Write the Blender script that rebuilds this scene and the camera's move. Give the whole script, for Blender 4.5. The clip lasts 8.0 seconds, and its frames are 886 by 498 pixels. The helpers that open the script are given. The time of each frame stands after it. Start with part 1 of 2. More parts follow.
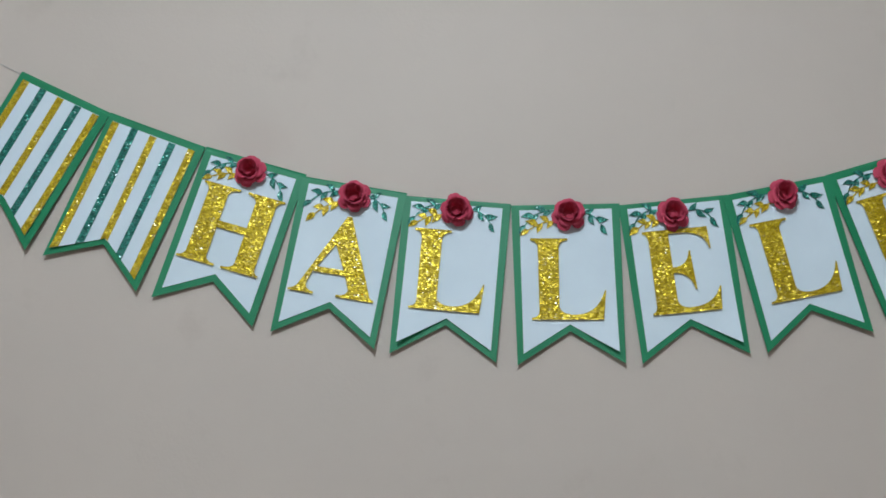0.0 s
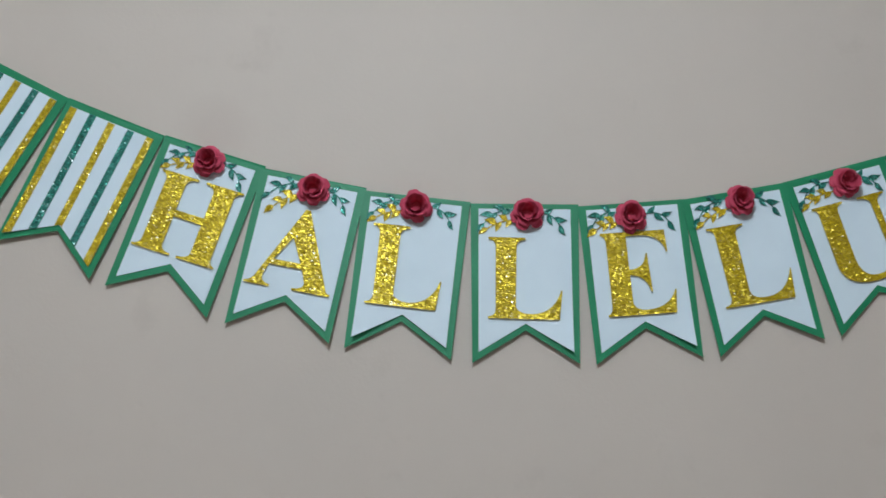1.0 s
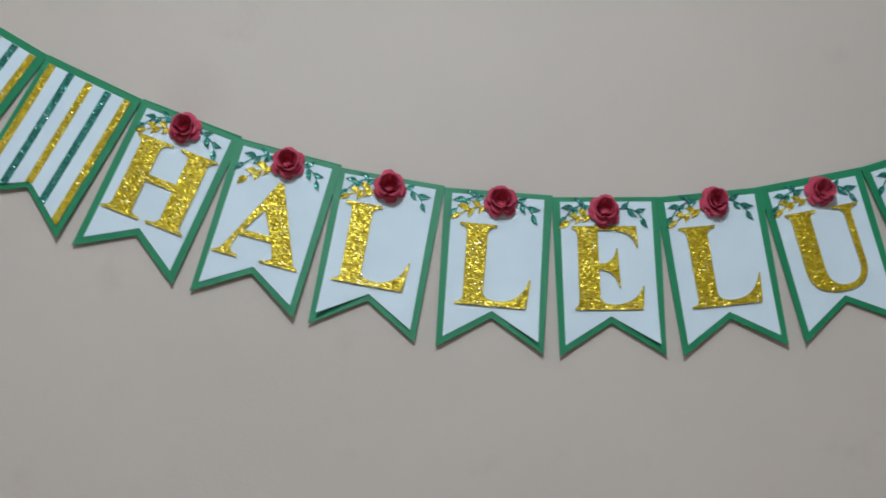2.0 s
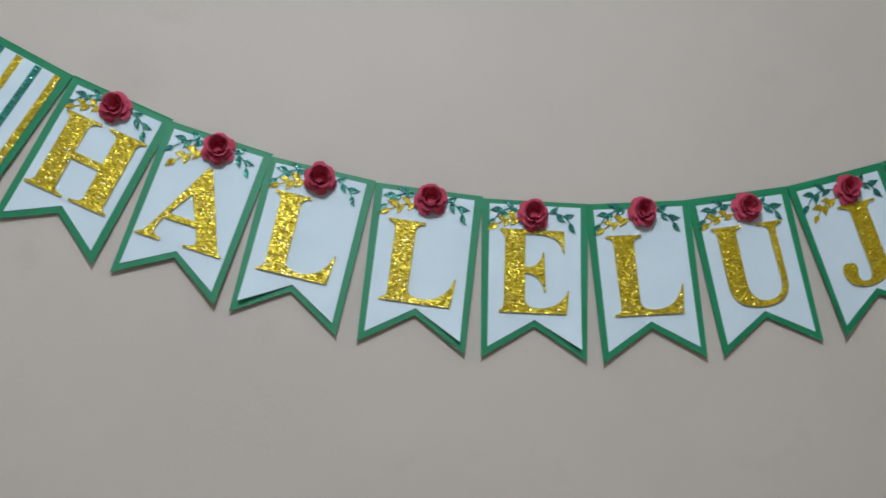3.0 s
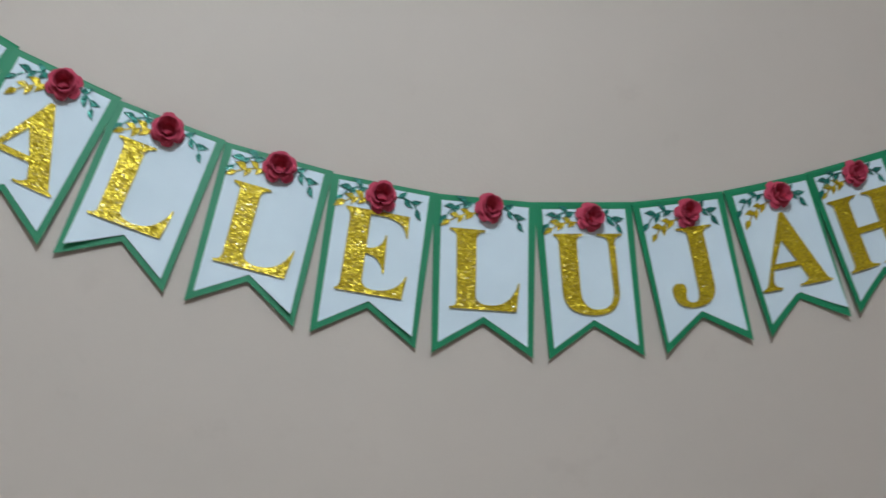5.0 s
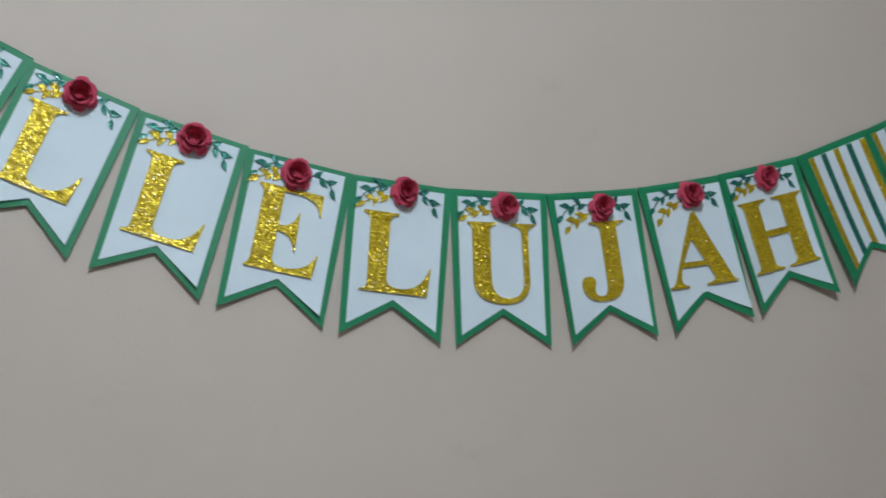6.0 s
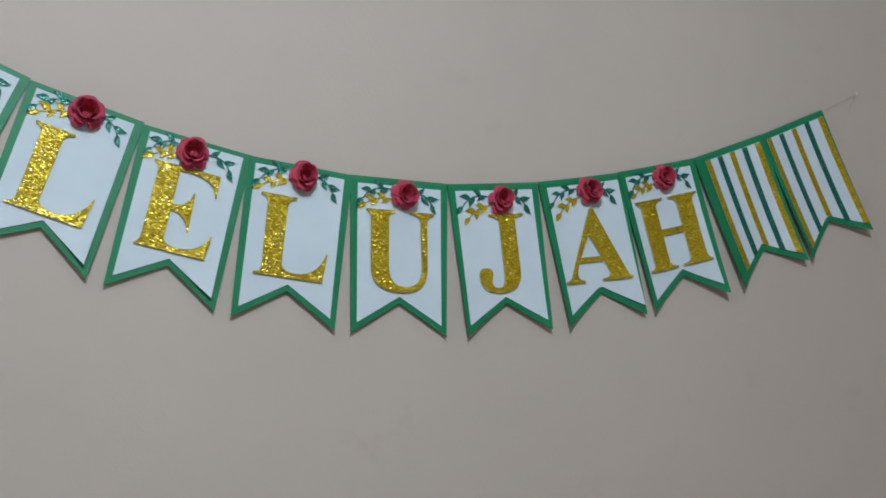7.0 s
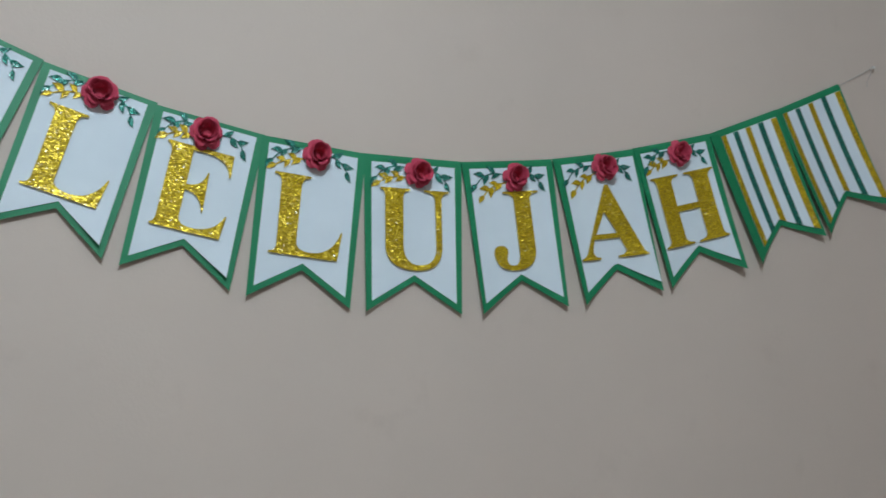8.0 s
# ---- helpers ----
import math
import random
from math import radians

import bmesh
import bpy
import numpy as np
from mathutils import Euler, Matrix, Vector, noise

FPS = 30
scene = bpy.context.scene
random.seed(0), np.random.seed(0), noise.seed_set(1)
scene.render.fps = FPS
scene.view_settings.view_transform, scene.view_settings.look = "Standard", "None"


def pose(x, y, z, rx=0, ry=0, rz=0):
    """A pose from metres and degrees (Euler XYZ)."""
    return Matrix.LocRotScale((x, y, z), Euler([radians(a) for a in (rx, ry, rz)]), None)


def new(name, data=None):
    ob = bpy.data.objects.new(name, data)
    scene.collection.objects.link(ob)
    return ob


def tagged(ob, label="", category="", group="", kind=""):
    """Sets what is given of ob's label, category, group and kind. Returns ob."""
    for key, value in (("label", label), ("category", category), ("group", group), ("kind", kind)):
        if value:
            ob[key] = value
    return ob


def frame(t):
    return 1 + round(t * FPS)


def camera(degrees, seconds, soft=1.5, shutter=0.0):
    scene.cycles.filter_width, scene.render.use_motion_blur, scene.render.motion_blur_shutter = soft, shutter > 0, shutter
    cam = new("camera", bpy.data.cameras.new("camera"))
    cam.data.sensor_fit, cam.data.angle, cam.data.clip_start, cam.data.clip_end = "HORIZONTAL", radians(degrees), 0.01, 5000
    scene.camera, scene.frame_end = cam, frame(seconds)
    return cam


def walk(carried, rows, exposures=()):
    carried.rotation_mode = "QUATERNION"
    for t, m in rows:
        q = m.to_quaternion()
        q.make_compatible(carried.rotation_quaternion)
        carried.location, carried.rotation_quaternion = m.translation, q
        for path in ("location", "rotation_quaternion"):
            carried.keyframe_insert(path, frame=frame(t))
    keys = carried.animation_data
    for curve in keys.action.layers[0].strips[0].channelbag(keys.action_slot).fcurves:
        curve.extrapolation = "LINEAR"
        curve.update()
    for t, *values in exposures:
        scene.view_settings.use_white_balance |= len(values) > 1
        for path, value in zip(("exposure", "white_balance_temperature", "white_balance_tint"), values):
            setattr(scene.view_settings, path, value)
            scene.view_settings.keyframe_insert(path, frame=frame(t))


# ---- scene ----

# ---------------------------------------------------------------- camera
cam = camera(45.54, 8.0, soft=1.6, shutter=0.7)
ROWS = [
    (0.0, -0.3440, -1.2093, 1.5921, 103.417, 8.200, 1.760),
    (0.5, -0.3404, -1.2102, 1.5931, 103.498, 7.622, 0.975),
    (1.0, -0.3338, -1.2059, 1.5863, 103.183, 7.057, -0.351),
    (1.2, -0.3316, -1.2060, 1.5860, 103.020, 6.626, -0.523),
    (2.3, -0.3022, -1.1969, 1.5676, 102.770, 2.469, -2.713),
    (2.5, -0.2956, -1.1969, 1.5702, 102.700, 2.123, -3.653),
    (3.0, -0.2844, -1.1929, 1.5545, 103.274, 1.142, -4.996),
    (3.5, -0.2746, -1.1943, 1.5657, 102.755, 0.182, -6.659),
    (4.0, -0.2669, -1.1911, 1.5597, 102.597, 0.042, -8.123),
    (4.5, -0.2574, -1.1879, 1.5491, 103.202, -1.605, -10.722),
    (4.7, -0.2560, -1.1872, 1.5488, 103.078, -3.104, -11.707),
    (5.8, -0.2271, -1.1964, 1.5446, 102.719, -6.267, -16.886),
    (6.0, -0.2238, -1.1961, 1.5448, 102.625, -6.539, -17.570),
    (6.5, -0.2132, -1.1949, 1.5411, 102.675, -7.332, -20.648),
    (7.0, -0.2027, -1.1962, 1.5403, 102.961, -7.494, -22.616),
    (7.5, -0.1975, -1.1948, 1.5346, 102.429, -7.360, -22.738),
    (8.0, -0.1978, -1.1929, 1.5309, 102.107, -7.096, -21.612),
]
walk(cam, [(t, pose(*row)) for t, *row in ROWS])

# ---------------------------------------------------------------- light
world = bpy.data.worlds.new("room_air")
world.use_nodes = True
world.node_tree.nodes["Background"].inputs["Color"].default_value = (0.5, 0.55, 0.6, 1)
world.node_tree.nodes["Background"].inputs["Strength"].default_value = 0.05
scene.world = world

bulb_data = bpy.data.lights.new("ceiling_bulb", "POINT")
bulb_data.energy = 48.7
bulb_data.color = (0.735, 0.900, 1.0)
bulb_data.shadow_soft_size = 0.085
bulb = new("ceiling_bulb", bulb_data)
bulb.location = (-0.34, -1.56, 2.64)


# ---------------------------------------------------------------- materials
def material(name):
    mat = bpy.data.materials.new(name)
    mat.use_nodes = True
    nodes, links = mat.node_tree.nodes, mat.node_tree.links
    return mat, nodes, links, nodes["Principled BSDF"]


def ramp(nodes, stops):
    node = nodes.new("ShaderNodeValToRGB")
    els = node.color_ramp.elements
    els[0].position, els[0].color = stops[0][0], (*stops[0][1], 1)
    els[1].position, els[1].color = stops[-1][0], (*stops[-1][1], 1)
    for place, colour in stops[1:-1]:
        els.new(place).color = (*colour, 1)
    return node


def coords(nodes, links, per_object=False):
    """Object coordinates in metres, shifted from object to object if asked."""
    tex = nodes.new("ShaderNodeTexCoord")
    if not per_object:
        return tex.outputs["Object"]
    info = nodes.new("ShaderNodeObjectInfo")
    shift = nodes.new("ShaderNodeVectorMath")
    shift.operation = "MULTIPLY_ADD"
    links.new(info.outputs["Random"], shift.inputs[0])
    shift.inputs[1].default_value = (7.3, 3.1, 5.7)
    links.new(tex.outputs["Object"], shift.inputs[2])
    return shift.outputs[0]


def noise_node(nodes, links, vec, scale, detail=3.0, rough=0.55):
    node = nodes.new("ShaderNodeTexNoise")
    node.inputs["Scale"].default_value = scale
    node.inputs["Detail"].default_value = detail
    node.inputs["Roughness"].default_value = rough
    links.new(vec, node.inputs["Vector"])
    return node


def bump_to(nodes, links, height, bsdf, distance, strength=1.0):
    node = nodes.new("ShaderNodeBump")
    node.inputs["Distance"].default_value = distance
    node.inputs["Strength"].default_value = strength
    links.new(height, node.inputs["Height"])
    links.new(node.outputs["Normal"], bsdf.inputs["Normal"])


def wall_paint(name, dark, light, stain=None):
    mat, nodes, links, bsdf = material(name)
    vec = coords(nodes, links)
    broad = noise_node(nodes, links, vec, 2.2, 4.0, 0.6)
    tone = ramp(nodes, [(0.3, dark), (0.7, light)])
    links.new(broad.outputs["Fac"], tone.inputs["Fac"])
    scuff = noise_node(nodes, links, vec, 9.0, 5.0, 0.65)
    scuff_mask = ramp(nodes, [(0.60, (0, 0, 0)), (0.80, (1, 1, 1))])
    links.new(scuff.outputs["Fac"], scuff_mask.inputs["Fac"])
    mix = nodes.new("ShaderNodeMixRGB")
    mix.blend_type = "MULTIPLY"
    mix.inputs["Color2"].default_value = (0.90, 0.885, 0.88, 1)
    links.new(scuff_mask.outputs["Color"], mix.inputs["Fac"])
    links.new(tone.outputs["Color"], mix.inputs["Color1"])
    colour = mix.outputs["Color"]
    if stain:
        away = nodes.new("ShaderNodeVectorMath")
        away.operation = "DISTANCE"
        links.new(vec, away.inputs[0])
        away.inputs[1].default_value = stain
        rough = nodes.new("ShaderNodeMath")
        rough.operation = "MULTIPLY_ADD"
        links.new(scuff.outputs["Fac"], rough.inputs[0])
        rough.inputs[1].default_value = 0.05
        links.new(away.outputs["Value"], rough.inputs[2])
        patch = ramp(nodes, [(0.035, (1, 1, 1)), (0.075, (0, 0, 0))])
        links.new(rough.outputs[0], patch.inputs["Fac"])
        smudge = nodes.new("ShaderNodeMixRGB")
        smudge.blend_type = "MULTIPLY"
        smudge.inputs["Color2"].default_value = (0.95, 0.935, 0.935, 1)
        links.new(patch.outputs["Color"], smudge.inputs["Fac"])
        links.new(colour, smudge.inputs["Color1"])
        colour = smudge.outputs["Color"]
    links.new(colour, bsdf.inputs["Base Color"])
    bsdf.inputs["Roughness"].default_value = 0.62
    bsdf.inputs["Specular IOR Level"].default_value = 0.35
    peel = noise_node(nodes, links, vec, 260.0, 2.0, 0.5)
    bump_to(nodes, links, peel.outputs["Fac"], bsdf, 0.0004, 0.5)
    return mat


def paper(name, dark, light, roughness=0.7, grain=900.0, sheen=0.3):
    mat, nodes, links, bsdf = material(name)
    vec = coords(nodes, links, True)
    broad = noise_node(nodes, links, vec, 14.0, 3.0)
    tone = ramp(nodes, [(0.3, dark), (0.7, light)])
    links.new(broad.outputs["Fac"], tone.inputs["Fac"])
    links.new(tone.outputs["Color"], bsdf.inputs["Base Color"])
    bsdf.inputs["Roughness"].default_value = roughness
    bsdf.inputs["Specular IOR Level"].default_value = sheen
    fibre = noise_node(nodes, links, vec, grain, 2.0)
    bump_to(nodes, links, fibre.outputs["Fac"], bsdf, 0.00015, 0.5)
    return mat


def flake_normal(nodes, links, vec, cell, tilt, stretch):
    """Voronoi flakes, each with a lean of its own; small leans are common and steep ones rare."""
    flakes = nodes.new("ShaderNodeTexVoronoi")
    flakes.inputs["Scale"].default_value = cell
    squash = nodes.new("ShaderNodeVectorMath")
    squash.operation = "MULTIPLY"
    squash.inputs[1].default_value = stretch
    links.new(vec, squash.inputs[0])
    links.new(squash.outputs[0], flakes.inputs["Vector"])
    centre = nodes.new("ShaderNodeVectorMath")
    centre.operation = "SUBTRACT"
    links.new(flakes.outputs["Color"], centre.inputs[0])
    centre.inputs[1].default_value = (0.5, 0.5, 0.5)
    size = nodes.new("ShaderNodeVectorMath")
    size.operation = "LENGTH"
    links.new(centre.outputs[0], size.inputs[0])
    rare = nodes.new("ShaderNodeMath")
    rare.operation = "POWER"
    links.new(size.outputs["Value"], rare.inputs[0])
    rare.inputs[1].default_value = 1.9
    peaked = nodes.new("ShaderNodeVectorMath")
    peaked.operation = "SCALE"
    links.new(centre.outputs[0], peaked.inputs[0])
    links.new(rare.outputs[0], peaked.inputs["Scale"])
    geo = nodes.new("ShaderNodeNewGeometry")
    lean = nodes.new("ShaderNodeVectorMath")
    lean.operation = "MULTIPLY_ADD"
    links.new(peaked.outputs[0], lean.inputs[0])
    lean.inputs[1].default_value = (tilt, tilt, tilt)
    links.new(geo.outputs["Normal"], lean.inputs[2])
    unit = nodes.new("ShaderNodeVectorMath")
    unit.operation = "NORMALIZE"
    links.new(lean.outputs[0], unit.inputs[0])
    return flakes, unit.outputs[0]


def glitter(name, deep, bright, tilt, cell, metal, coat):
    """Glitter card: foil flakes bedded in gold or teal, under clear plastic flakes that flash white."""
    mat, nodes, links, bsdf = material(name)
    vec = coords(nodes, links, True)
    warp = noise_node(nodes, links, vec, 500.0, 1.0)
    warped = nodes.new("ShaderNodeVectorMath")
    warped.operation = "MULTIPLY_ADD"
    links.new(warp.outputs["Color"], warped.inputs[0])
    warped.inputs[1].default_value = (0.0022, 0.0022, 0.0022)
    links.new(vec, warped.inputs[2])
    foil, foil_normal = flake_normal(nodes, links, warped.outputs[0], cell, tilt, (0.62, 1.0, 1.25))
    clear, clear_normal = flake_normal(nodes, links, warped.outputs[0], cell, tilt * 1.8, (0.85, 1.0, 1.15))
    links.new(foil_normal, bsdf.inputs["Normal"])
    links.new(clear_normal, bsdf.inputs["Coat Normal"])
    split = nodes.new("ShaderNodeSeparateColor")
    links.new(foil.outputs["Color"], split.inputs["Color"])
    # flakes differ in tone; the wide spread also paints sparkle into the colour
    tone = ramp(nodes, [(0.0, deep), (1.0, bright)])
    links.new(split.outputs["Green"], tone.inputs["Fac"])
    links.new(tone.outputs["Color"], bsdf.inputs["Base Color"])
    bsdf.inputs["Metallic"].default_value = metal
    bsdf.inputs["Roughness"].default_value = 0.32
    bsdf.inputs["Coat Weight"].default_value = coat
    bsdf.inputs["Coat Roughness"].default_value = 0.17
    bsdf.inputs["Coat IOR"].default_value = 1.6
    return mat


def plain(name, colour, roughness, metal=0.0):
    mat, nodes, links, bsdf = material(name)
    vec = coords(nodes, links)
    speck = noise_node(nodes, links, vec, 180.0, 3.0)
    tone = ramp(nodes, [(0.3, tuple(c * 0.85 for c in colour)), (0.7, colour)])
    links.new(speck.outputs["Fac"], tone.inputs["Fac"])
    links.new(tone.outputs["Color"], bsdf.inputs["Base Color"])
    bsdf.inputs["Roughness"].default_value = roughness
    bsdf.inputs["Metallic"].default_value = metal
    return mat


MAT_WALL = wall_paint("beige_wall_paint", (0.627, 0.525, 0.465), (0.672, 0.560, 0.495))
MAT_BANNER_WALL = wall_paint("beige_wall_paint_smudged", (0.627, 0.525, 0.465), (0.672, 0.560, 0.495), (-0.545, 0.006, 2.050))
MAT_CEILING = wall_paint("white_ceiling_paint", (0.74, 0.73, 0.71), (0.80, 0.79, 0.77))
MAT_FLOOR = wall_paint("pale_floor_tile", (0.42, 0.39, 0.36), (0.50, 0.47, 0.43))
MAT_GREEN = paper("green_card", (0.010, 0.222, 0.094), (0.015, 0.256, 0.114), 0.46, 900.0, 0.36)
MAT_WHITE = paper("white_card", (0.74, 0.82, 0.90), (0.79, 0.87, 0.95), 0.55)
MAT_ROSE = paper("rose_paper", (0.55, 0.054, 0.108), (0.64, 0.078, 0.140), 0.75, 1400.0)
MAT_GOLD = glitter("gold_glitter", (0.41, 0.262, 0.002), (0.77, 0.545, 0.005), 2.35, 780.0, 0.42, 0.5)
MAT_TEAL = glitter("teal_glitter", (0.003, 0.085, 0.065), (0.014, 0.29, 0.22), 2.4, 780.0, 0.35, 0.55)
MAT_CORE = paper("pale_card_core", (0.62, 0.58, 0.44), (0.72, 0.68, 0.54), 0.8)
MAT_THREAD = plain("grey_thread", (0.50, 0.47, 0.45), 0.8)
MAT_PIN = plain("pale_pin", (0.78, 0.75, 0.73), 0.6)


# ---------------------------------------------------------------- mesh helpers
def mesh_of(name, bm, mat, smooth=False):
    bmesh.ops.recalc_face_normals(bm, faces=bm.faces)
    me = bpy.data.meshes.new(name)
    bm.to_mesh(me)
    bm.free()
    me.materials.append(mat)
    if smooth:
        me.shade_smooth()
        me.set_sharp_from_angle(angle=radians(40))
    return me


def part(name, bm, mat, parent, label="", smooth=False):
    ob = new(name, mesh_of(name, bm, mat, smooth))
    ob.parent = parent
    if label:
        tagged(ob, label)
    return ob


def slab(name, lo, hi, mat, label, category):
    bm = bmesh.new()
    bmesh.ops.create_cube(bm, size=1.0)
    for v in bm.verts:
        v.co = Vector([lo[i] + (v.co[i] + 0.5) * (hi[i] - lo[i]) for i in range(3)])
    return tagged(new(name, mesh_of(name, bm, mat)), label, category, kind="structure")


def tube(points, radius, sides=8):
    """A round thread through the points."""
    bm = bmesh.new()
    rings = []
    for i, p in enumerate(points):
        p = Vector(p)
        ahead = Vector(points[min(i + 1, len(points) - 1)]) - Vector(points[max(i - 1, 0)])
        ahead.normalize()
        side = ahead.cross(Vector((0, 1, 0)))
        side = side.normalized() if side.length > 1e-4 else Vector((1, 0, 0))
        up = side.cross(ahead).normalized()
        rings.append([bm.verts.new(p + radius * (math.cos(a) * side + math.sin(a) * up))
                      for a in [2 * math.pi * k / sides for k in range(sides)]])
    for a, b in zip(rings, rings[1:]):
        for k in range(sides):
            bm.faces.new((a[k], a[(k + 1) % sides], b[(k + 1) % sides], b[k]))
    bm.faces.new(rings[0])
    bm.faces.new(rings[-1])
    return bm


# ---------------------------------------------------------------- the room
WALL_Y = 0.006
slab("wall_north", (-2.4, WALL_Y, 0.0), (2.6, WALL_Y + 0.12, 2.75), MAT_BANNER_WALL, "beige painted plaster wall with faint scuffs", "wall")
slab("wall_south", (-2.4, -3.32, 0.0), (2.6, -3.2, 2.75), MAT_WALL, "beige painted plaster wall, plain", "wall")
slab("wall_west", (-2.52, -3.32, 0.0), (-2.4, WALL_Y + 0.12, 2.75), MAT_WALL, "beige painted plaster wall, plain", "wall")
slab("wall_east", (2.6, -3.32, 0.0), (2.72, WALL_Y + 0.12, 2.75), MAT_WALL, "beige painted plaster wall, plain", "wall")
slab("floor", (-2.52, -3.32, -0.1), (2.72, WALL_Y + 0.12, 0.0), MAT_FLOOR, "pale stone floor, plain and matt", "floor")
slab("ceiling", (-2.52, -3.32, 2.75), (2.72, WALL_Y + 0.12, 2.85), MAT_CEILING, "white painted ceiling, plain and matt", "ceiling")

# ---------------------------------------------------------------- pennant shape
WIDE, HIGH, NOTCH, EDGE, TOP_EDGE = 0.125, 0.195, 0.0383, 0.0080, 0.0094
SLANT = math.hypot(1.0, NOTCH / (WIDE / 2))


def green_foot(u):
    return HIGH - NOTCH * (1 - abs(u) / (WIDE / 2))


def white_foot(u):
    return green_foot(u) - EDGE * SLANT


class Bend:
    """How far a card stands off its flat place at (u, v), in metres towards the room."""

    def __init__(self, left, right, bulge, card_left=0.0, card_right=0.0, top=0.0, cup=1.0):
        self.top, self.cup = top / 1000, cup / 1000
        self.left, self.right, self.bulge = left / 1000, right / 1000, bulge / 1000
        self.card_left, self.card_right = card_left / 1000, card_right / 1000

    def green(self, u, v):
        s, q = u / WIDE + 0.5, max(v, 0) / HIGH
        fold = 0.0021 * (max(0.0045 - v, 0) / 0.0048) ** 2
        curl = self.cup * abs(2 * s - 1) ** 2.5 * (0.5 + 0.5 * min(q, 1))
        hang = self.top * (1 - min(q, 1)) ** 2 + (self.left * (1 - s) + self.right * s) * q ** 1.7
        return hang + curl - fold + self.bulge * math.sin(math.pi * min(q, 1)) * (1 - (2 * s - 1) ** 2 * 0.4)

    def white(self, u, v):
        s, q = min(max(u / WIDE + 0.5, 0), 1), max(v, 0) / HIGH
        return self.green(u, v) + 0.0006 + (self.card_left * (1 - s) ** 2 + self.card_right * s ** 2 + 0.0006) * q ** 4


def sheet(ua, ub, top, foot, rise, lift, thick, nu, nv, flare=0.0, taper=0.0):
    """A thin card from ua to ub, from top down to foot(u), bent by rise(u, v) and set off by lift; flare and taper widen it at the top and narrow it at the foot."""
    bm = bmesh.new()
    front, back = [], []
    near_top = [top + (0.0058 - top) * k / 5 for k in range(5)] if top < 0.005 else []
    start = 0.0065 if near_top else top
    for i in range(nu + 1):
        u = ua + (ub - ua) * i / nu
        col_f, col_b = [], []
        for v in near_top + [start + (foot(u) - start) * j / nv for j in range(nv + 1)]:
            y = -(rise(u, v) + lift)
            wide = u * (1 + flare - (flare + taper) * v / HIGH)
            col_f.append(bm.verts.new((wide, y - thick, -v)))
            col_b.append(bm.verts.new((wide, y, -v)))
        front.append(col_f)
        back.append(col_b)
    nv += len(near_top)
    for i in range(nu):
        for j in range(nv):
            bm.faces.new((front[i][j], front[i + 1][j], front[i + 1][j + 1], front[i][j + 1]))
            bm.faces.new((back[i][j], back[i][j + 1], back[i + 1][j + 1], back[i + 1][j]))
    for j in range(nv):
        bm.faces.new((front[0][j], front[0][j + 1], back[0][j + 1], back[0][j]))
        bm.faces.new((front[nu][j], back[nu][j], back[nu][j + 1], front[nu][j + 1]))
    for i in range(nu):
        bm.faces.new((front[i][0], back[i][0], back[i + 1][0], front[i + 1][0]))
        bm.faces.new((front[i][nv], front[i + 1][nv], back[i + 1][nv], back[i][nv]))
    return bm


# ---------------------------------------------------------------- letters
def arc(a, c, b, n=7):
    """Points of a curve from a to b that leans towards c."""
    return [((1 - t) ** 2 * a[0] + 2 * t * (1 - t) * c[0] + t * t * b[0],
             (1 - t) ** 2 * a[1] + 2 * t * (1 - t) * c[1] + t * t * b[1]) for t in [k / n for k in range(n + 1)]]


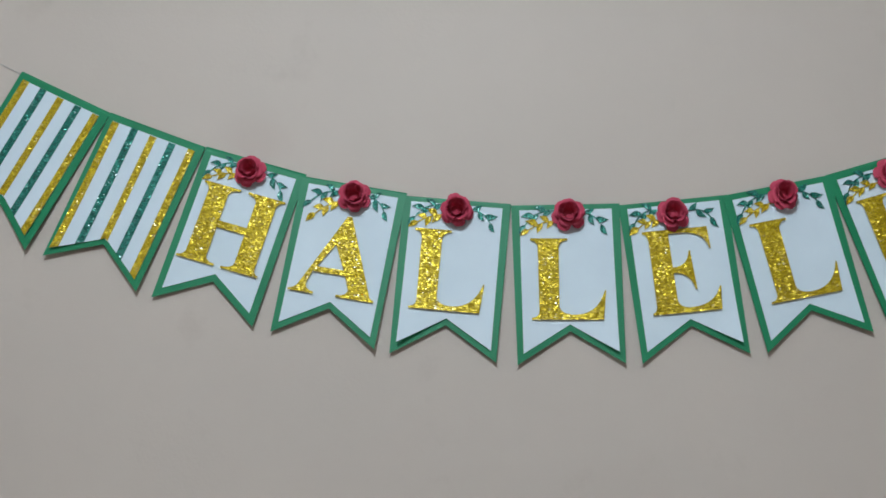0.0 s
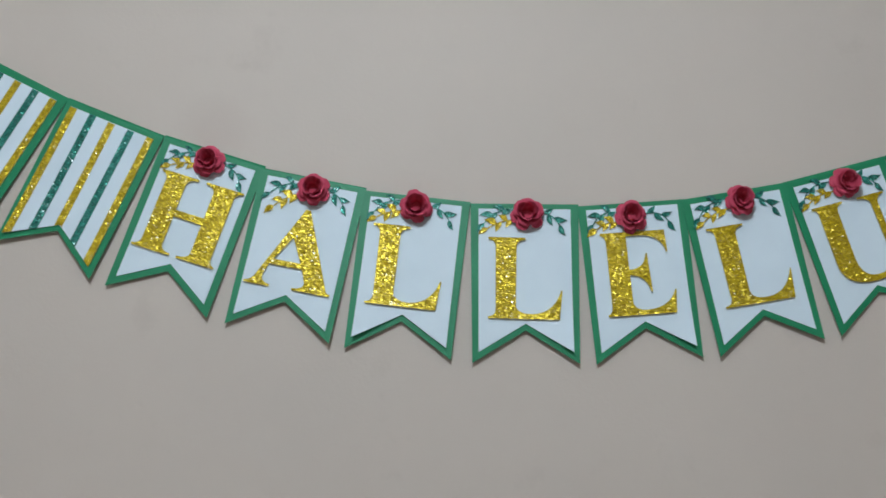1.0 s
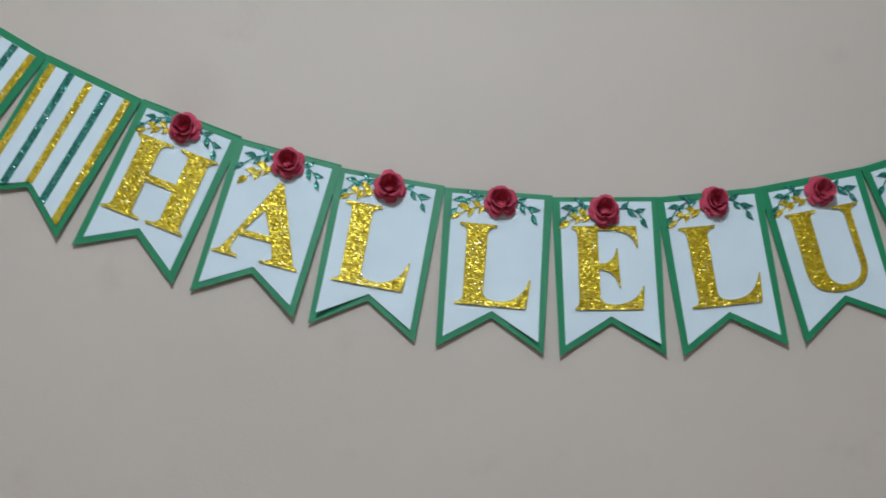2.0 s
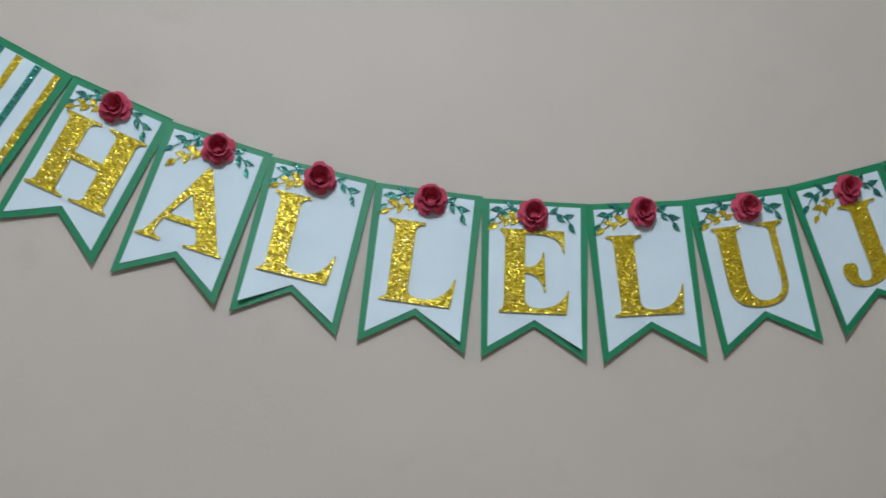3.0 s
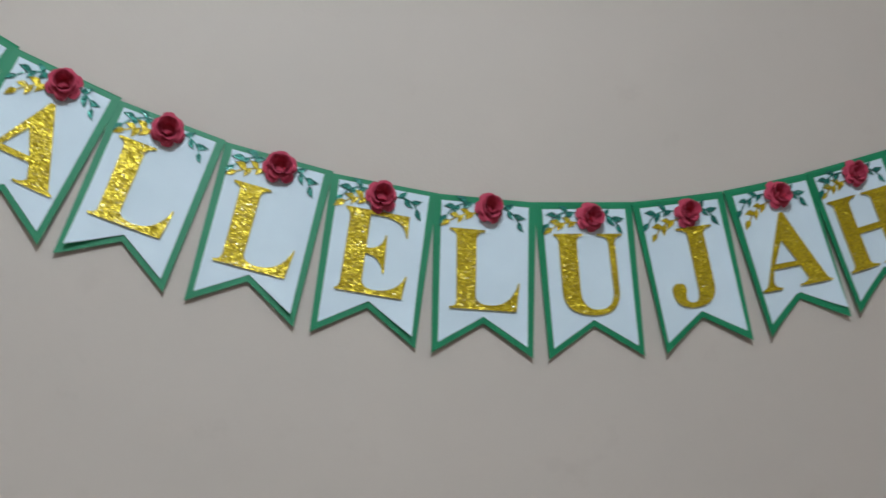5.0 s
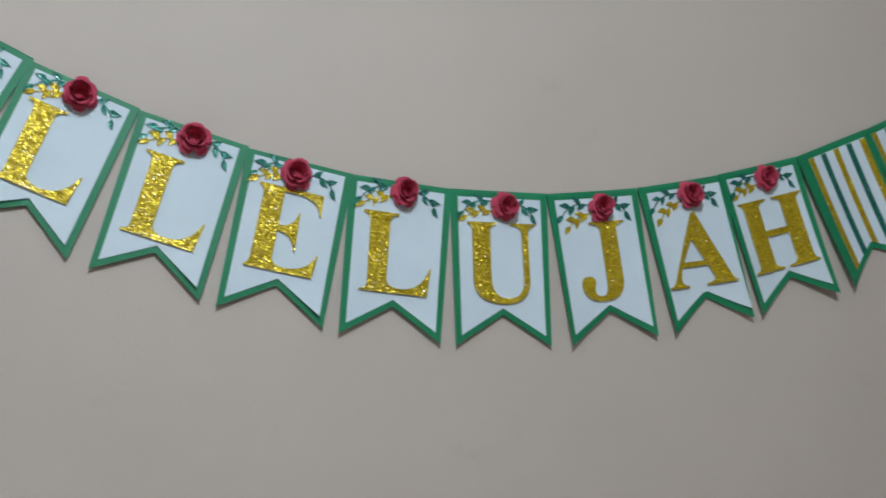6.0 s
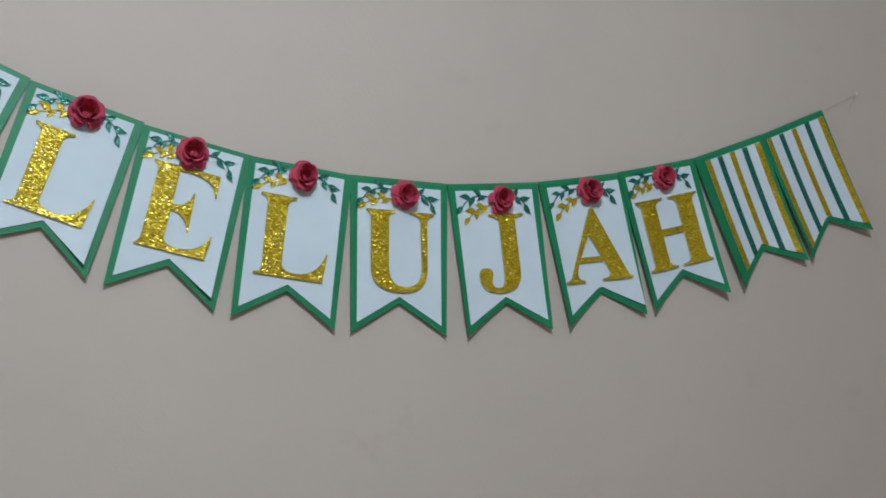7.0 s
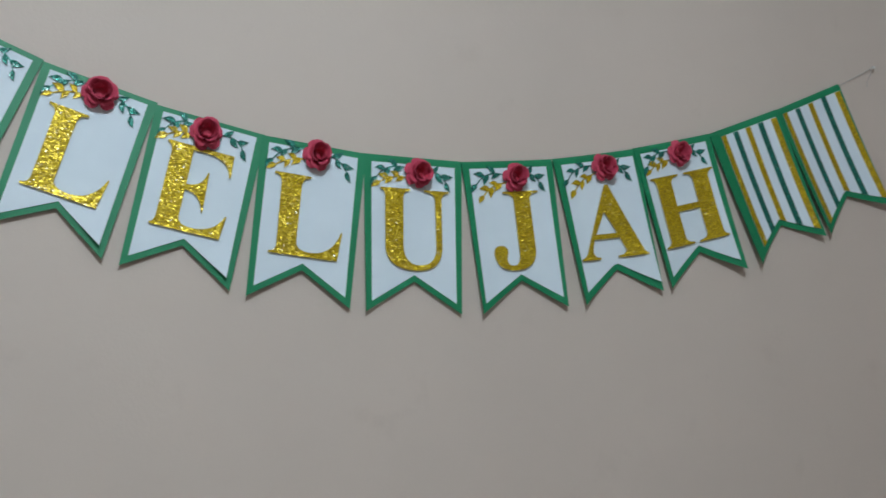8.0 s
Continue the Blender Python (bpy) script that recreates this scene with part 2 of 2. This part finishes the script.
def outline(letter):
    """Outer outline and holes of a fat-and-thin serif capital, in millimetres from the pennant's top centre, v down."""
    if letter == "H":
        return [[(-50, 41.5), (-4, 41.5), *arc((-4, 44), (-15, 44.5), (-17, 52)), (-17, 84.5), (18, 84.5),
                 *arc((18, 52), (16, 44.5), (6, 44)), (6, 41.5), (52.5, 41.5), *arc((52.5, 44), (45, 44.5), (43.5, 52)),
                 *arc((43.5, 129), (44.5, 136), (50, 136.5)), (50, 139), (3.5, 139), *arc((3.5, 136.5), (17, 136), (18, 129)),
                 (18, 93), (-17, 93), *arc((-17, 129), (-16, 136), (-5, 136.5)), (-5, 139), (-52, 139),
                 *arc((-52, 136.5), (-43.5, 136), (-42.5, 129)), *arc((-42, 52), (-43, 44.5), (-50, 44))]]
    if letter == "A":
        return [[(0.5, 43), (6, 43), (43, 131), *arc((43.5, 132), (45, 138), (50, 138.5)), (50, 141), (5, 141),
                 *arc((5, 138.5), (18, 138), (18, 131)), (11.5, 115), (-27.5, 115), *arc((-31.5, 127), (-34, 138), (-22, 139)), (-22, 141.5),
                 (-52, 141.5), *arc((-52, 139), (-43, 138), (-39, 127))], [(-6.5, 79), (8.5, 108.3), (-23.5, 108.3)]]
    if letter == "L":
        return [[(-46.5, 42), (-3, 42), *arc((-3, 44.5), (-12, 45), (-13.3, 53)), *arc((-13.3, 122), (-13, 133.5), (6, 133)),
                 *arc((6, 133), (31, 132), (39.3, 104)), (40.6, 104.5), (37.3, 139), (-45.3, 139),
                 *arc((-45.3, 136.8), (-37.5, 136.5), (-36.6, 129)), *arc((-37.8, 53), (-38.5, 45), (-46.5, 44.5))]]
    if letter == "E":
        return [[(-42, 40), (34.2, 40), (35.2, 66.5), *arc((33.6, 66.5), (30, 46.5), (6, 45)), (-11.8, 45),
                 *arc((-11.8, 85.5), (6, 86), (9.2, 67)), (10.8, 67), (12.6, 113.5), *arc((11, 113.5), (7, 93), (-11.8, 92.3)),
                 *arc((-11.8, 124), (-11, 134.5), (5, 134.2)), *arc((5, 134.2), (31, 133), (38.6, 112)), (40, 112.2), (37, 140), (-42, 140),
                 *arc((-42, 137.6), (-37.5, 137), (-36.6, 129)), *arc((-35.8, 52), (-36.5, 43.5), (-42, 42.6))]]
    if letter == "U":
        return [[(-44, 41), (-6.5, 41), *arc((-6.5, 43.4), (-14, 44), (-14.6, 52)), *arc((-14.8, 112), (-14, 135.5), (6, 135.5)),
                 *arc((6, 135.5), (27.5, 135.5), (28, 112)), *arc((26.6, 53), (26, 44.5), (12.5, 43.8)), (12.5, 41.4), (45, 41.4),
                 *arc((45, 43.8), (36, 44.5), (35.2, 53)), *arc((35.8, 112), (35.5, 142.5), (1, 142.5), 10),
                 *arc((1, 142.5), (-38, 142), (-38, 112), 10), *arc((-38, 52), (-38, 44), (-44, 43.4))]]
    return [[(-13, 41), (36, 41), *arc((36, 43.4), (25, 44), (23.8, 51)), *arc((23.8, 114), (24, 142.5), (-7, 142.5), 10),
             *arc((-7, 142.5), (-34, 142), (-35, 121), 8), *arc((-35, 120), (-34.5, 110), (-25, 110)), *arc((-24, 110), (-15.3, 110.5), (-15.6, 119)),
             *arc((-15.8, 120), (-22, 136), (-9, 136)), *arc((-8, 136), (0.5, 135.5), (0.5, 118)), *arc((1, 52), (0, 44), (-13, 43.4))]]


def placed(loops, du, dv, turn):
    """The outlines moved by du, dv and turned clockwise about the letter's middle."""
    c, s = math.cos(radians(turn)), math.sin(radians(turn))
    return [[(u * c - (v - 90) * s + du, u * s + (v - 90) * c + 90 + dv) for u, v in loop] for loop in loops]


def cut_shape(loops, rise, lift, thick, step=0.012):
    """A flat shape cut from thick sheet, following the card under it."""
    bm = bmesh.new()
    for loop in loops:
        clean = [q for k, q in enumerate(loop) if math.dist(q, loop[k - 1]) > 0.05]
        vs = [bm.verts.new((u / 1000, 0, -v / 1000)) for u, v in clean]
        for a, b in zip(vs, vs[1:] + vs[:1]):
            bm.edges.new((a, b))
    bmesh.ops.triangle_fill(bm, edges=bm.edges[:], use_beauty=True, use_dissolve=False)
    lo = min(v.co.z for v in bm.verts)
    hi = max(v.co.z for v in bm.verts)
    z = lo + step
    while z < hi - 0.002:
        bmesh.ops.bisect_plane(bm, geom=bm.verts[:] + bm.edges[:] + bm.faces[:], plane_co=(0, 0, z), plane_no=(0, 0, 1))
        z += step
    bmesh.ops.triangulate(bm, faces=bm.faces[:])
    grown = bmesh.ops.extrude_face_region(bm, geom=bm.faces[:], use_keep_orig=True)["geom"]
    for v in [g for g in grown if isinstance(g, bmesh.types.BMVert)]:
        v.co.y -= thick
    for v in bm.verts:
        v.co.y -= rise(v.co.x, -v.co.z) + lift
    return bm


# ---------------------------------------------------------------- roses and sprigs
def petal_mesh(reach, inner, height, base, half, curl, seed):
    """One curled paper petal round the axis -y; it starts near the axis and opens outwards."""
    rng = random.Random(seed)
    wob = [rng.uniform(-1, 1) for _ in range(4)]
    bm = bmesh.new()
    ns, nt, thick = 8, 6, 0.00035
    layers = []
    for side in (0, 1):
        grid = []
        for i in range(ns + 1):
            s = -1 + 2 * i / ns
            col = []
            for j in range(nt + 1):
                t = j / nt
                tip = 1 - 0.30 * abs(s) ** 2.6 + 0.04 * wob[0] * s - 0.03 * math.exp(-(s / 0.20) ** 2)
                r = inner + (reach * tip - inner) * t
                ang = s * half * (0.55 + 0.45 * math.sin(math.pi * (0.15 + 0.6 * t)))
                h = base + height * (1 - (1 - t) ** 2) - curl * max(0, t - 0.6) ** 2 * 6.25 + 0.0008 * wob[1] * s * t + 0.0012 * s * s * t
                h -= side * thick
                col.append(bm.verts.new((r * math.sin(ang), -h, r * math.cos(ang))))
            grid.append(col)
        layers.append(grid)
    f, b = layers
    for i in range(ns):
        for j in range(nt):
            bm.faces.new((f[i][j], f[i + 1][j], f[i + 1][j + 1], f[i][j + 1]))
            bm.faces.new((b[i][j], b[i][j + 1], b[i + 1][j + 1], b[i + 1][j]))
    for j in range(nt):
        bm.faces.new((f[0][j], f[0][j + 1], b[0][j + 1], b[0][j]))
        bm.faces.new((f[ns][j], b[ns][j], b[ns][j + 1], f[ns][j + 1]))
    for i in range(ns):
        bm.faces.new((f[i][0], b[i][0], b[i + 1][0], f[i + 1][0]))
        bm.faces.new((f[i][nt], f[i + 1][nt], b[i + 1][nt], b[i][nt]))
    return bm


def bud_mesh():
    """The rolled paper at the rose's heart: a spiral wall on a round base."""
    bm = bmesh.new()
    turns, n = 2.3, 40
    rows = []
    for k in range(n + 1):
        t = k / n
        a, r = 2 * math.pi * turns * t, 0.0010 + 0.0050 * t
        top = 0.0028 + 0.0010 * t + 0.0006 * math.sin(a * 2.5)
        rows.append([bm.verts.new((rr * math.cos(a), -h, rr * math.sin(a))) for rr, h in ((r, 0.002), (r, top), (r + 0.0004, top), (r + 0.0004, 0.002))])
    for p, q in zip(rows, rows[1:]):
        for m in range(4):
            bm.faces.new((p[m], q[m], q[(m + 1) % 4], p[(m + 1) % 4]))
    bm.faces.new(rows[0])
    bm.faces.new(rows[-1])
    cone = bmesh.ops.create_cone(bm, cap_ends=True, segments=16, radius1=0.008, radius2=0.0055, depth=0.0024)
    bmesh.ops.rotate(bm, verts=cone["verts"], cent=(0, 0, 0), matrix=Matrix.Rotation(math.pi / 2, 3, "X"))
    for v in cone["verts"]:
        v.co.y -= 0.0012
    return bm


#         count, reach, inner, height, base, half angle, curl
RINGS = [(6, 0.0194, 0.0040, 0.0062, 0.0006, 0.66, 0.0030),
         (5, 0.0170, 0.0050, 0.0112, 0.0010, 0.94, 0.0022),
         (4, 0.0134, 0.0070, 0.0178, 0.0014, 1.05, 0.0008),
         (3, 0.0088, 0.0064, 0.0150, 0.0016, 1.30, 0.0)]
PETALS = [[mesh_of("petal", petal_mesh(*ring[1:], 10 * n + k), MAT_ROSE, True) for k in range(2)] for n, ring in enumerate(RINGS)]
BUD = mesh_of("bud", bud_mesh(), MAT_ROSE)


def rose(parent, u, v, rise, turn, size, rng):
    """A rose of rolled paper glued to a card at (u, v)."""
    heart = new("rose", BUD)
    tagged(heart, "dusty red rolled paper rose")
    heart.parent = parent
    squash = Matrix.Diagonal((size[0], (size[0] + size[1]) / 2, size[1], 1))
    heart.matrix_basis = Matrix.Translation((u, -rise(u, v) - 0.0012, -v)) @ squash @ pose(0, 0, 0, rng.uniform(-5, 5), turn, rng.uniform(-5, 5))
    for n, ring in enumerate(RINGS):
        for k in range(ring[0]):
            leaf = new("petal", PETALS[n][k % 2])
            leaf.parent = heart
            leaf.matrix_basis = pose(0, 0, 0, rng.uniform(-3, 3), 360 * k / ring[0] + 33 * n + rng.uniform(-9, 9), rng.uniform(-3, 3)) @ Matrix.Scale(rng.uniform(0.93, 1.05), 4)


def leaf_mesh(mat, slim, long, sway):
    """A pointed glitter leaf with a swayed midline, from its stalk at the origin along +z, folded a little along its vein."""
    bm = bmesh.new()
    n = 8
    front, back = [], []
    for k in range(n + 1):
        t = k / n
        w = slim * math.sin(math.pi * t ** 0.72) ** 1.15 if 0 < k < n else 0.00012
        x = sway * math.sin(math.pi * t)
        for rows, y in ((front, -0.0005), (back, 0.0)):
            rows.append([bm.verts.new((x + side * w, y + (0.0 if side else 0.0003), long * t)) for side in (-1, 0, 1)])
    for k in range(n):
        for m in (0, 1):
            bm.faces.new((front[k][m], front[k][m + 1], front[k + 1][m + 1], front[k + 1][m]))
            bm.faces.new((back[k][m], back[k + 1][m], back[k + 1][m + 1], back[k][m + 1]))
        for m in (0, 2):
            bm.faces.new((front[k][m], front[k + 1][m], back[k + 1][m], back[k][m]))
    for k in (0, n):
        for m in (0, 1):
            bm.faces.new((front[k][m], front[k][m + 1], back[k][m + 1], back[k][m]))
    return mesh_of("leaf", bm, mat)


LEAF_TEAL, LEAF_GOLD = leaf_mesh(MAT_TEAL, 0.0033, 0.0150, 0.0012), leaf_mesh(MAT_GOLD, 0.0034, 0.0135, 0.0010)


def sprig(parent, a, c, b, mat, leaf, rise, label, rng, leaves=5, size=1.0):
    """A cut-out sprig from a to b by way of c, in millimetres: a thin stem with leaves on both sides."""
    spine = [(u / 1000, v / 1000) for u, v in arc(a, c, b, 14)]
    bm = bmesh.new()
    rails = []
    for k, (u, v) in enumerate(spine):
        du = spine[min(k + 1, 14)][0] - spine[max(k - 1, 0)][0]
        dv = spine[min(k + 1, 14)][1] - spine[max(k - 1, 0)][1]
        long = math.hypot(du, dv)
        w = 0.0007
        pu, pv = -dv / long * w, du / long * w
        y = -rise(u, v) - 0.0010
        rails.append([bm.verts.new(q) for q in ((u + pu, y - 0.0005, -v - pv), (u - pu, y - 0.0005, -v + pv), (u - pu, y, -v + pv), (u + pu, y, -v - pv))])
    for p, q in zip(rails, rails[1:]):
        for m in range(4):
            bm.faces.new((p[m], q[m], q[(m + 1) % 4], p[(m + 1) % 4]))
    bm.faces.new(rails[0])
    bm.faces.new(rails[-1])
    stem = part("leaf_sprig", bm, mat, parent, label)
    for n in range(leaves):
        t = 1.0 if n == leaves - 1 else 0.18 + 0.70 * n / (leaves - 1)
        k = min(int(t * 14), 13)
        u, v = spine[k + 1] if n == leaves - 1 else spine[k]
        du, dv = spine[k + 1][0] - spine[k][0], spine[k + 1][1] - spine[k][1]
        along = math.degrees(math.atan2(du, -dv))
        side = 0 if n == leaves - 1 else (38 if n % 2 else -38) + rng.uniform(-8, 8)
        ob = new("leaf", leaf)
        ob.parent = stem
        ob.matrix_basis = Matrix.Translation((u, -rise(u, v) - 0.0014, -v)) @ pose(0, 0, 0, 0, along + side, 0) @ Matrix.Scale(size * rng.uniform(0.85, 1.1), 4)
    return stem


# ---------------------------------------------------------------- the pennants
def pennant(index, letter, x, z, turn, bend, rose_at=None, rose_size=(1.06, 1.06), low_gold=False, taper=0.014, head=-0.0003, trim=0.0, card=None, shift=(0, 0, 0)):
    """One swallow-tailed pennant; turn: degrees by which it leans anticlockwise."""
    rng = random.Random(100 + index)
    what = f"gold glitter letter {letter}, red paper rose" if letter else "white card with gold and teal glitter stripes"
    root = tagged(new("pennant"), f"green-edged paper pennant, {what}", "pennant", "pennants of the banner")
    root.empty_display_size = 0.02
    root.matrix_basis = Matrix.Translation((x, 0.0035 - 0.0009 * (index % 2), z)) @ pose(0, 0, 0, 0, -turn, 0)
    part("green_card", sheet(-WIDE / 2, WIDE / 2, head, lambda u: green_foot(u) - trim, bend.green, 0, 0.0004, 16, 14, 0.028, taper), MAT_GREEN, root, "green card backing", True)
    ca, cb = card or (-WIDE / 2 + EDGE, WIDE / 2 - EDGE)
    part("white_card", sheet(ca, cb, TOP_EDGE, white_foot, bend.white, 0, 0.0004, 16, 14), MAT_WHITE, root, "white card panel", True)
    over = lambda u, v: bend.white(u, v) + 0.0004
    if not letter:
        wide, count = 0.0090, 5
        for k in range(count):
            ua = ca + (cb - ca - wide) * k / (count - 1)
            mat, tint = (MAT_TEAL, "teal") if k % 2 else (MAT_GOLD, "gold")
            part("stripe", sheet(ua, ua + wide, TOP_EDGE + rng.uniform(-0.0005, 0.001), white_foot, over, 0.0002, 0.0005, 4, 14), mat, root, f"{tint} glitter stripe")
        return root
    cut = part("letter", cut_shape(placed(outline(letter), *shift), over, 0.0016, 0.0015), MAT_GOLD, root, f"gold glitter letter {letter}")
    cut.data.materials.append(MAT_CORE)
    for face in cut.data.polygons:
        face.material_index = 1 if abs(face.normal.y) < 0.5 else 0
    ru, rv = rose_at
    rose(root, ru / 1000, rv / 1000, over, rng.uniform(0, 360), rose_size, rng)
    if low_gold:
        sprig(root, (ru - 12, rv - 4), (-32, 11), (-47, 30), MAT_TEAL, LEAF_TEAL, over, "teal glitter leaf sprig", rng, 5)
        sprig(root, (ru - 12, rv + 6), (-28, 31), (-39, 45), MAT_GOLD, LEAF_GOLD, over, "gold glitter leaf sprig", rng, 5, 1.05)
    else:
        sprig(root, (ru - 12, rv - 6), (-36, 9), (-48, 28), MAT_TEAL, LEAF_TEAL, over, "teal glitter leaf sprig", rng, 5)
        sprig(root, (ru - 12, rv + 6), (-30, 24), (-44, 34), MAT_GOLD, LEAF_GOLD, over, "gold glitter leaf sprig", rng, 5, 1.05)
    sprig(root, (ru + 14, rv - 3), (34, 15), (41, 29), MAT_TEAL, LEAF_TEAL, over, "teal glitter leaf sprig", rng, 4)
    return root


PENNANTS = [
    ("", -0.7726, 2.1455, -34.36, Bend(5, 6, 0.5, 0, 4), dict(card=(-0.0565, 0.0535))),
    ("", -0.6632, 2.0785, -29.27, Bend(4, 5, 0.5, 5, 1), dict(trim=0.0018, card=(-0.0565, 0.0545))),
    ("H", -0.5480, 2.0214, -24.82, Bend(3, 4, 0.3, 1, 0), dict(taper=-0.010, rose_at=(0, 17))),
    ("A", -0.4330, 1.9740, -18.31, Bend(3, 7, 0.3, 1, 2), dict(head=0.0015, trim=0.0014, rose_at=(3, 18), low_gold=True)),
    ("L", -0.3138, 1.9382, -13.44, Bend(4, 4, 0.3, 13, 4), dict(head=0.0030, trim=0.0014, rose_at=(0, 17))),
    ("L", -0.1885, 1.9130, -7.53, Bend(3, 4, 0.3, 0, 9), dict(head=0.0030, trim=0.0014, rose_at=(3, 17), shift=(2.5, 3.5, 1.2))),
    ("E", -0.0625, 1.9000, -2.91, Bend(4, 3, 0.3, 0, 9), dict(head=0.0036, trim=0.0014, rose_at=(-3, 22), rose_size=(1.0, 1.10))),
    ("L", 0.0607, 1.8974, 2.74, Bend(4, 4, 0.3), dict(head=0.0018, trim=0.0014, rose_at=(3, 16), rose_size=(0.93, 1.08), shift=(2.5, 1, 0))),
    ("U", 0.1858, 1.9082, 8.04, Bend(4, 3, 0.3), dict(trim=0.0014, rose_at=(5, 21), rose_size=(0.92, 1.08))),
    ("J", 0.3103, 1.9321, 14.45, Bend(4, 3, 0.3, cup=4), dict(taper=0.045, trim=0.0014, rose_at=(6, 23), rose_size=(0.96, 1.05), low_gold=True)),
    ("A", 0.4335, 1.9695, 19.19, Bend(2, 1, 0.3, 0, 5, 0, cup=7), dict(taper=0.045, rose_at=(8, 20), rose_size=(0.95, 1.04), low_gold=True, card=(-0.0525, 0.0575), shift=(1.5, 0, 2.7))),
    ("H", 0.5487, 2.0141, 22.59, Bend(1, 7, -0.8, 0, 3, 1, cup=7), dict(rose_at=(4, 19), rose_size=(0.96, 1.0), shift=(-1, 4.5, 0))),
    ("", 0.6627, 2.0698, 29.93, Bend(3, 3, -1.0, 0, 2, 2, cup=9), dict(card=(-0.0450, 0.0570))),
    ("", 0.7709, 2.1340, 32.16, Bend(2, 6, -1.0, 0, 2, 2, cup=8), dict(card=(-0.0552, 0.0600))),
]
for number, (letter, x, z, turn, bend, extra) in enumerate(PENNANTS):
    pennant(number, letter, x, z, turn, bend, **extra)


# ---------------------------------------------------------------- thread and pins
def pin(x, z, label):
    """A push pin: round head, neck and shaft that goes into the wall."""
    root = tagged(new("push_pin"), label, "pin", "pins of the banner")
    root.location = (x, WALL_Y, z)
    for name, r1, r2, y0, y1 in (("shaft", 0.0007, 0.0007, 0.006, -0.006), ("neck", 0.0013, 0.0010, -0.003, -0.007), ("head", 0.0021, 0.0025, -0.007, -0.0092)):
        bm = bmesh.new()
        made = bmesh.ops.create_cone(bm, cap_ends=True, segments=20, radius1=r1, radius2=r2, depth=abs(y1 - y0))
        bmesh.ops.rotate(bm, verts=made["verts"], cent=(0, 0, 0), matrix=Matrix.Rotation(math.pi / 2, 3, "X"))
        for v in bm.verts:
            v.co.y += (y0 + y1) / 2
        bmesh.ops.bevel(bm, geom=[e for e in bm.edges if e.is_manifold and e.calc_face_angle(0) > 0.8], offset=0.0004, segments=2, affect="EDGES")
        part(name, bm, MAT_PIN, root)
    return root


pin(0.8905, 2.2121, "small pale push pin holding the banner's thread")
pin(-0.9000, 2.2290, "small pale push pin holding the banner's thread")

line = [(-0.9000, 0.0025, 2.2290)]
for letter, x, z, turn, bend, extra in PENNANTS:
    for side in (-0.46, 0.0, 0.46):
        line.append((x + side * WIDE * math.cos(radians(turn)), 0.0054 - bend.top, z + side * WIDE * math.sin(radians(turn)) - 0.0050))
line.append((0.8905, 0.0025, 2.2121))
tagged(new("thread", mesh_of("thread", tube(line, 0.00042), MAT_THREAD)), "thin grey thread strung behind the pennants", "thread")
tail = [(0.8905 + 0.0015 * math.sin(k * 0.7) - 0.0004 * k, 0.0030 + 0.0003 * k, 2.2121 - 0.0033 * k) for k in range(10)]
tagged(new("thread_tail", mesh_of("thread_tail", tube(tail, 0.0003), MAT_THREAD)), "loose grey thread end hanging from the push pin", "thread")
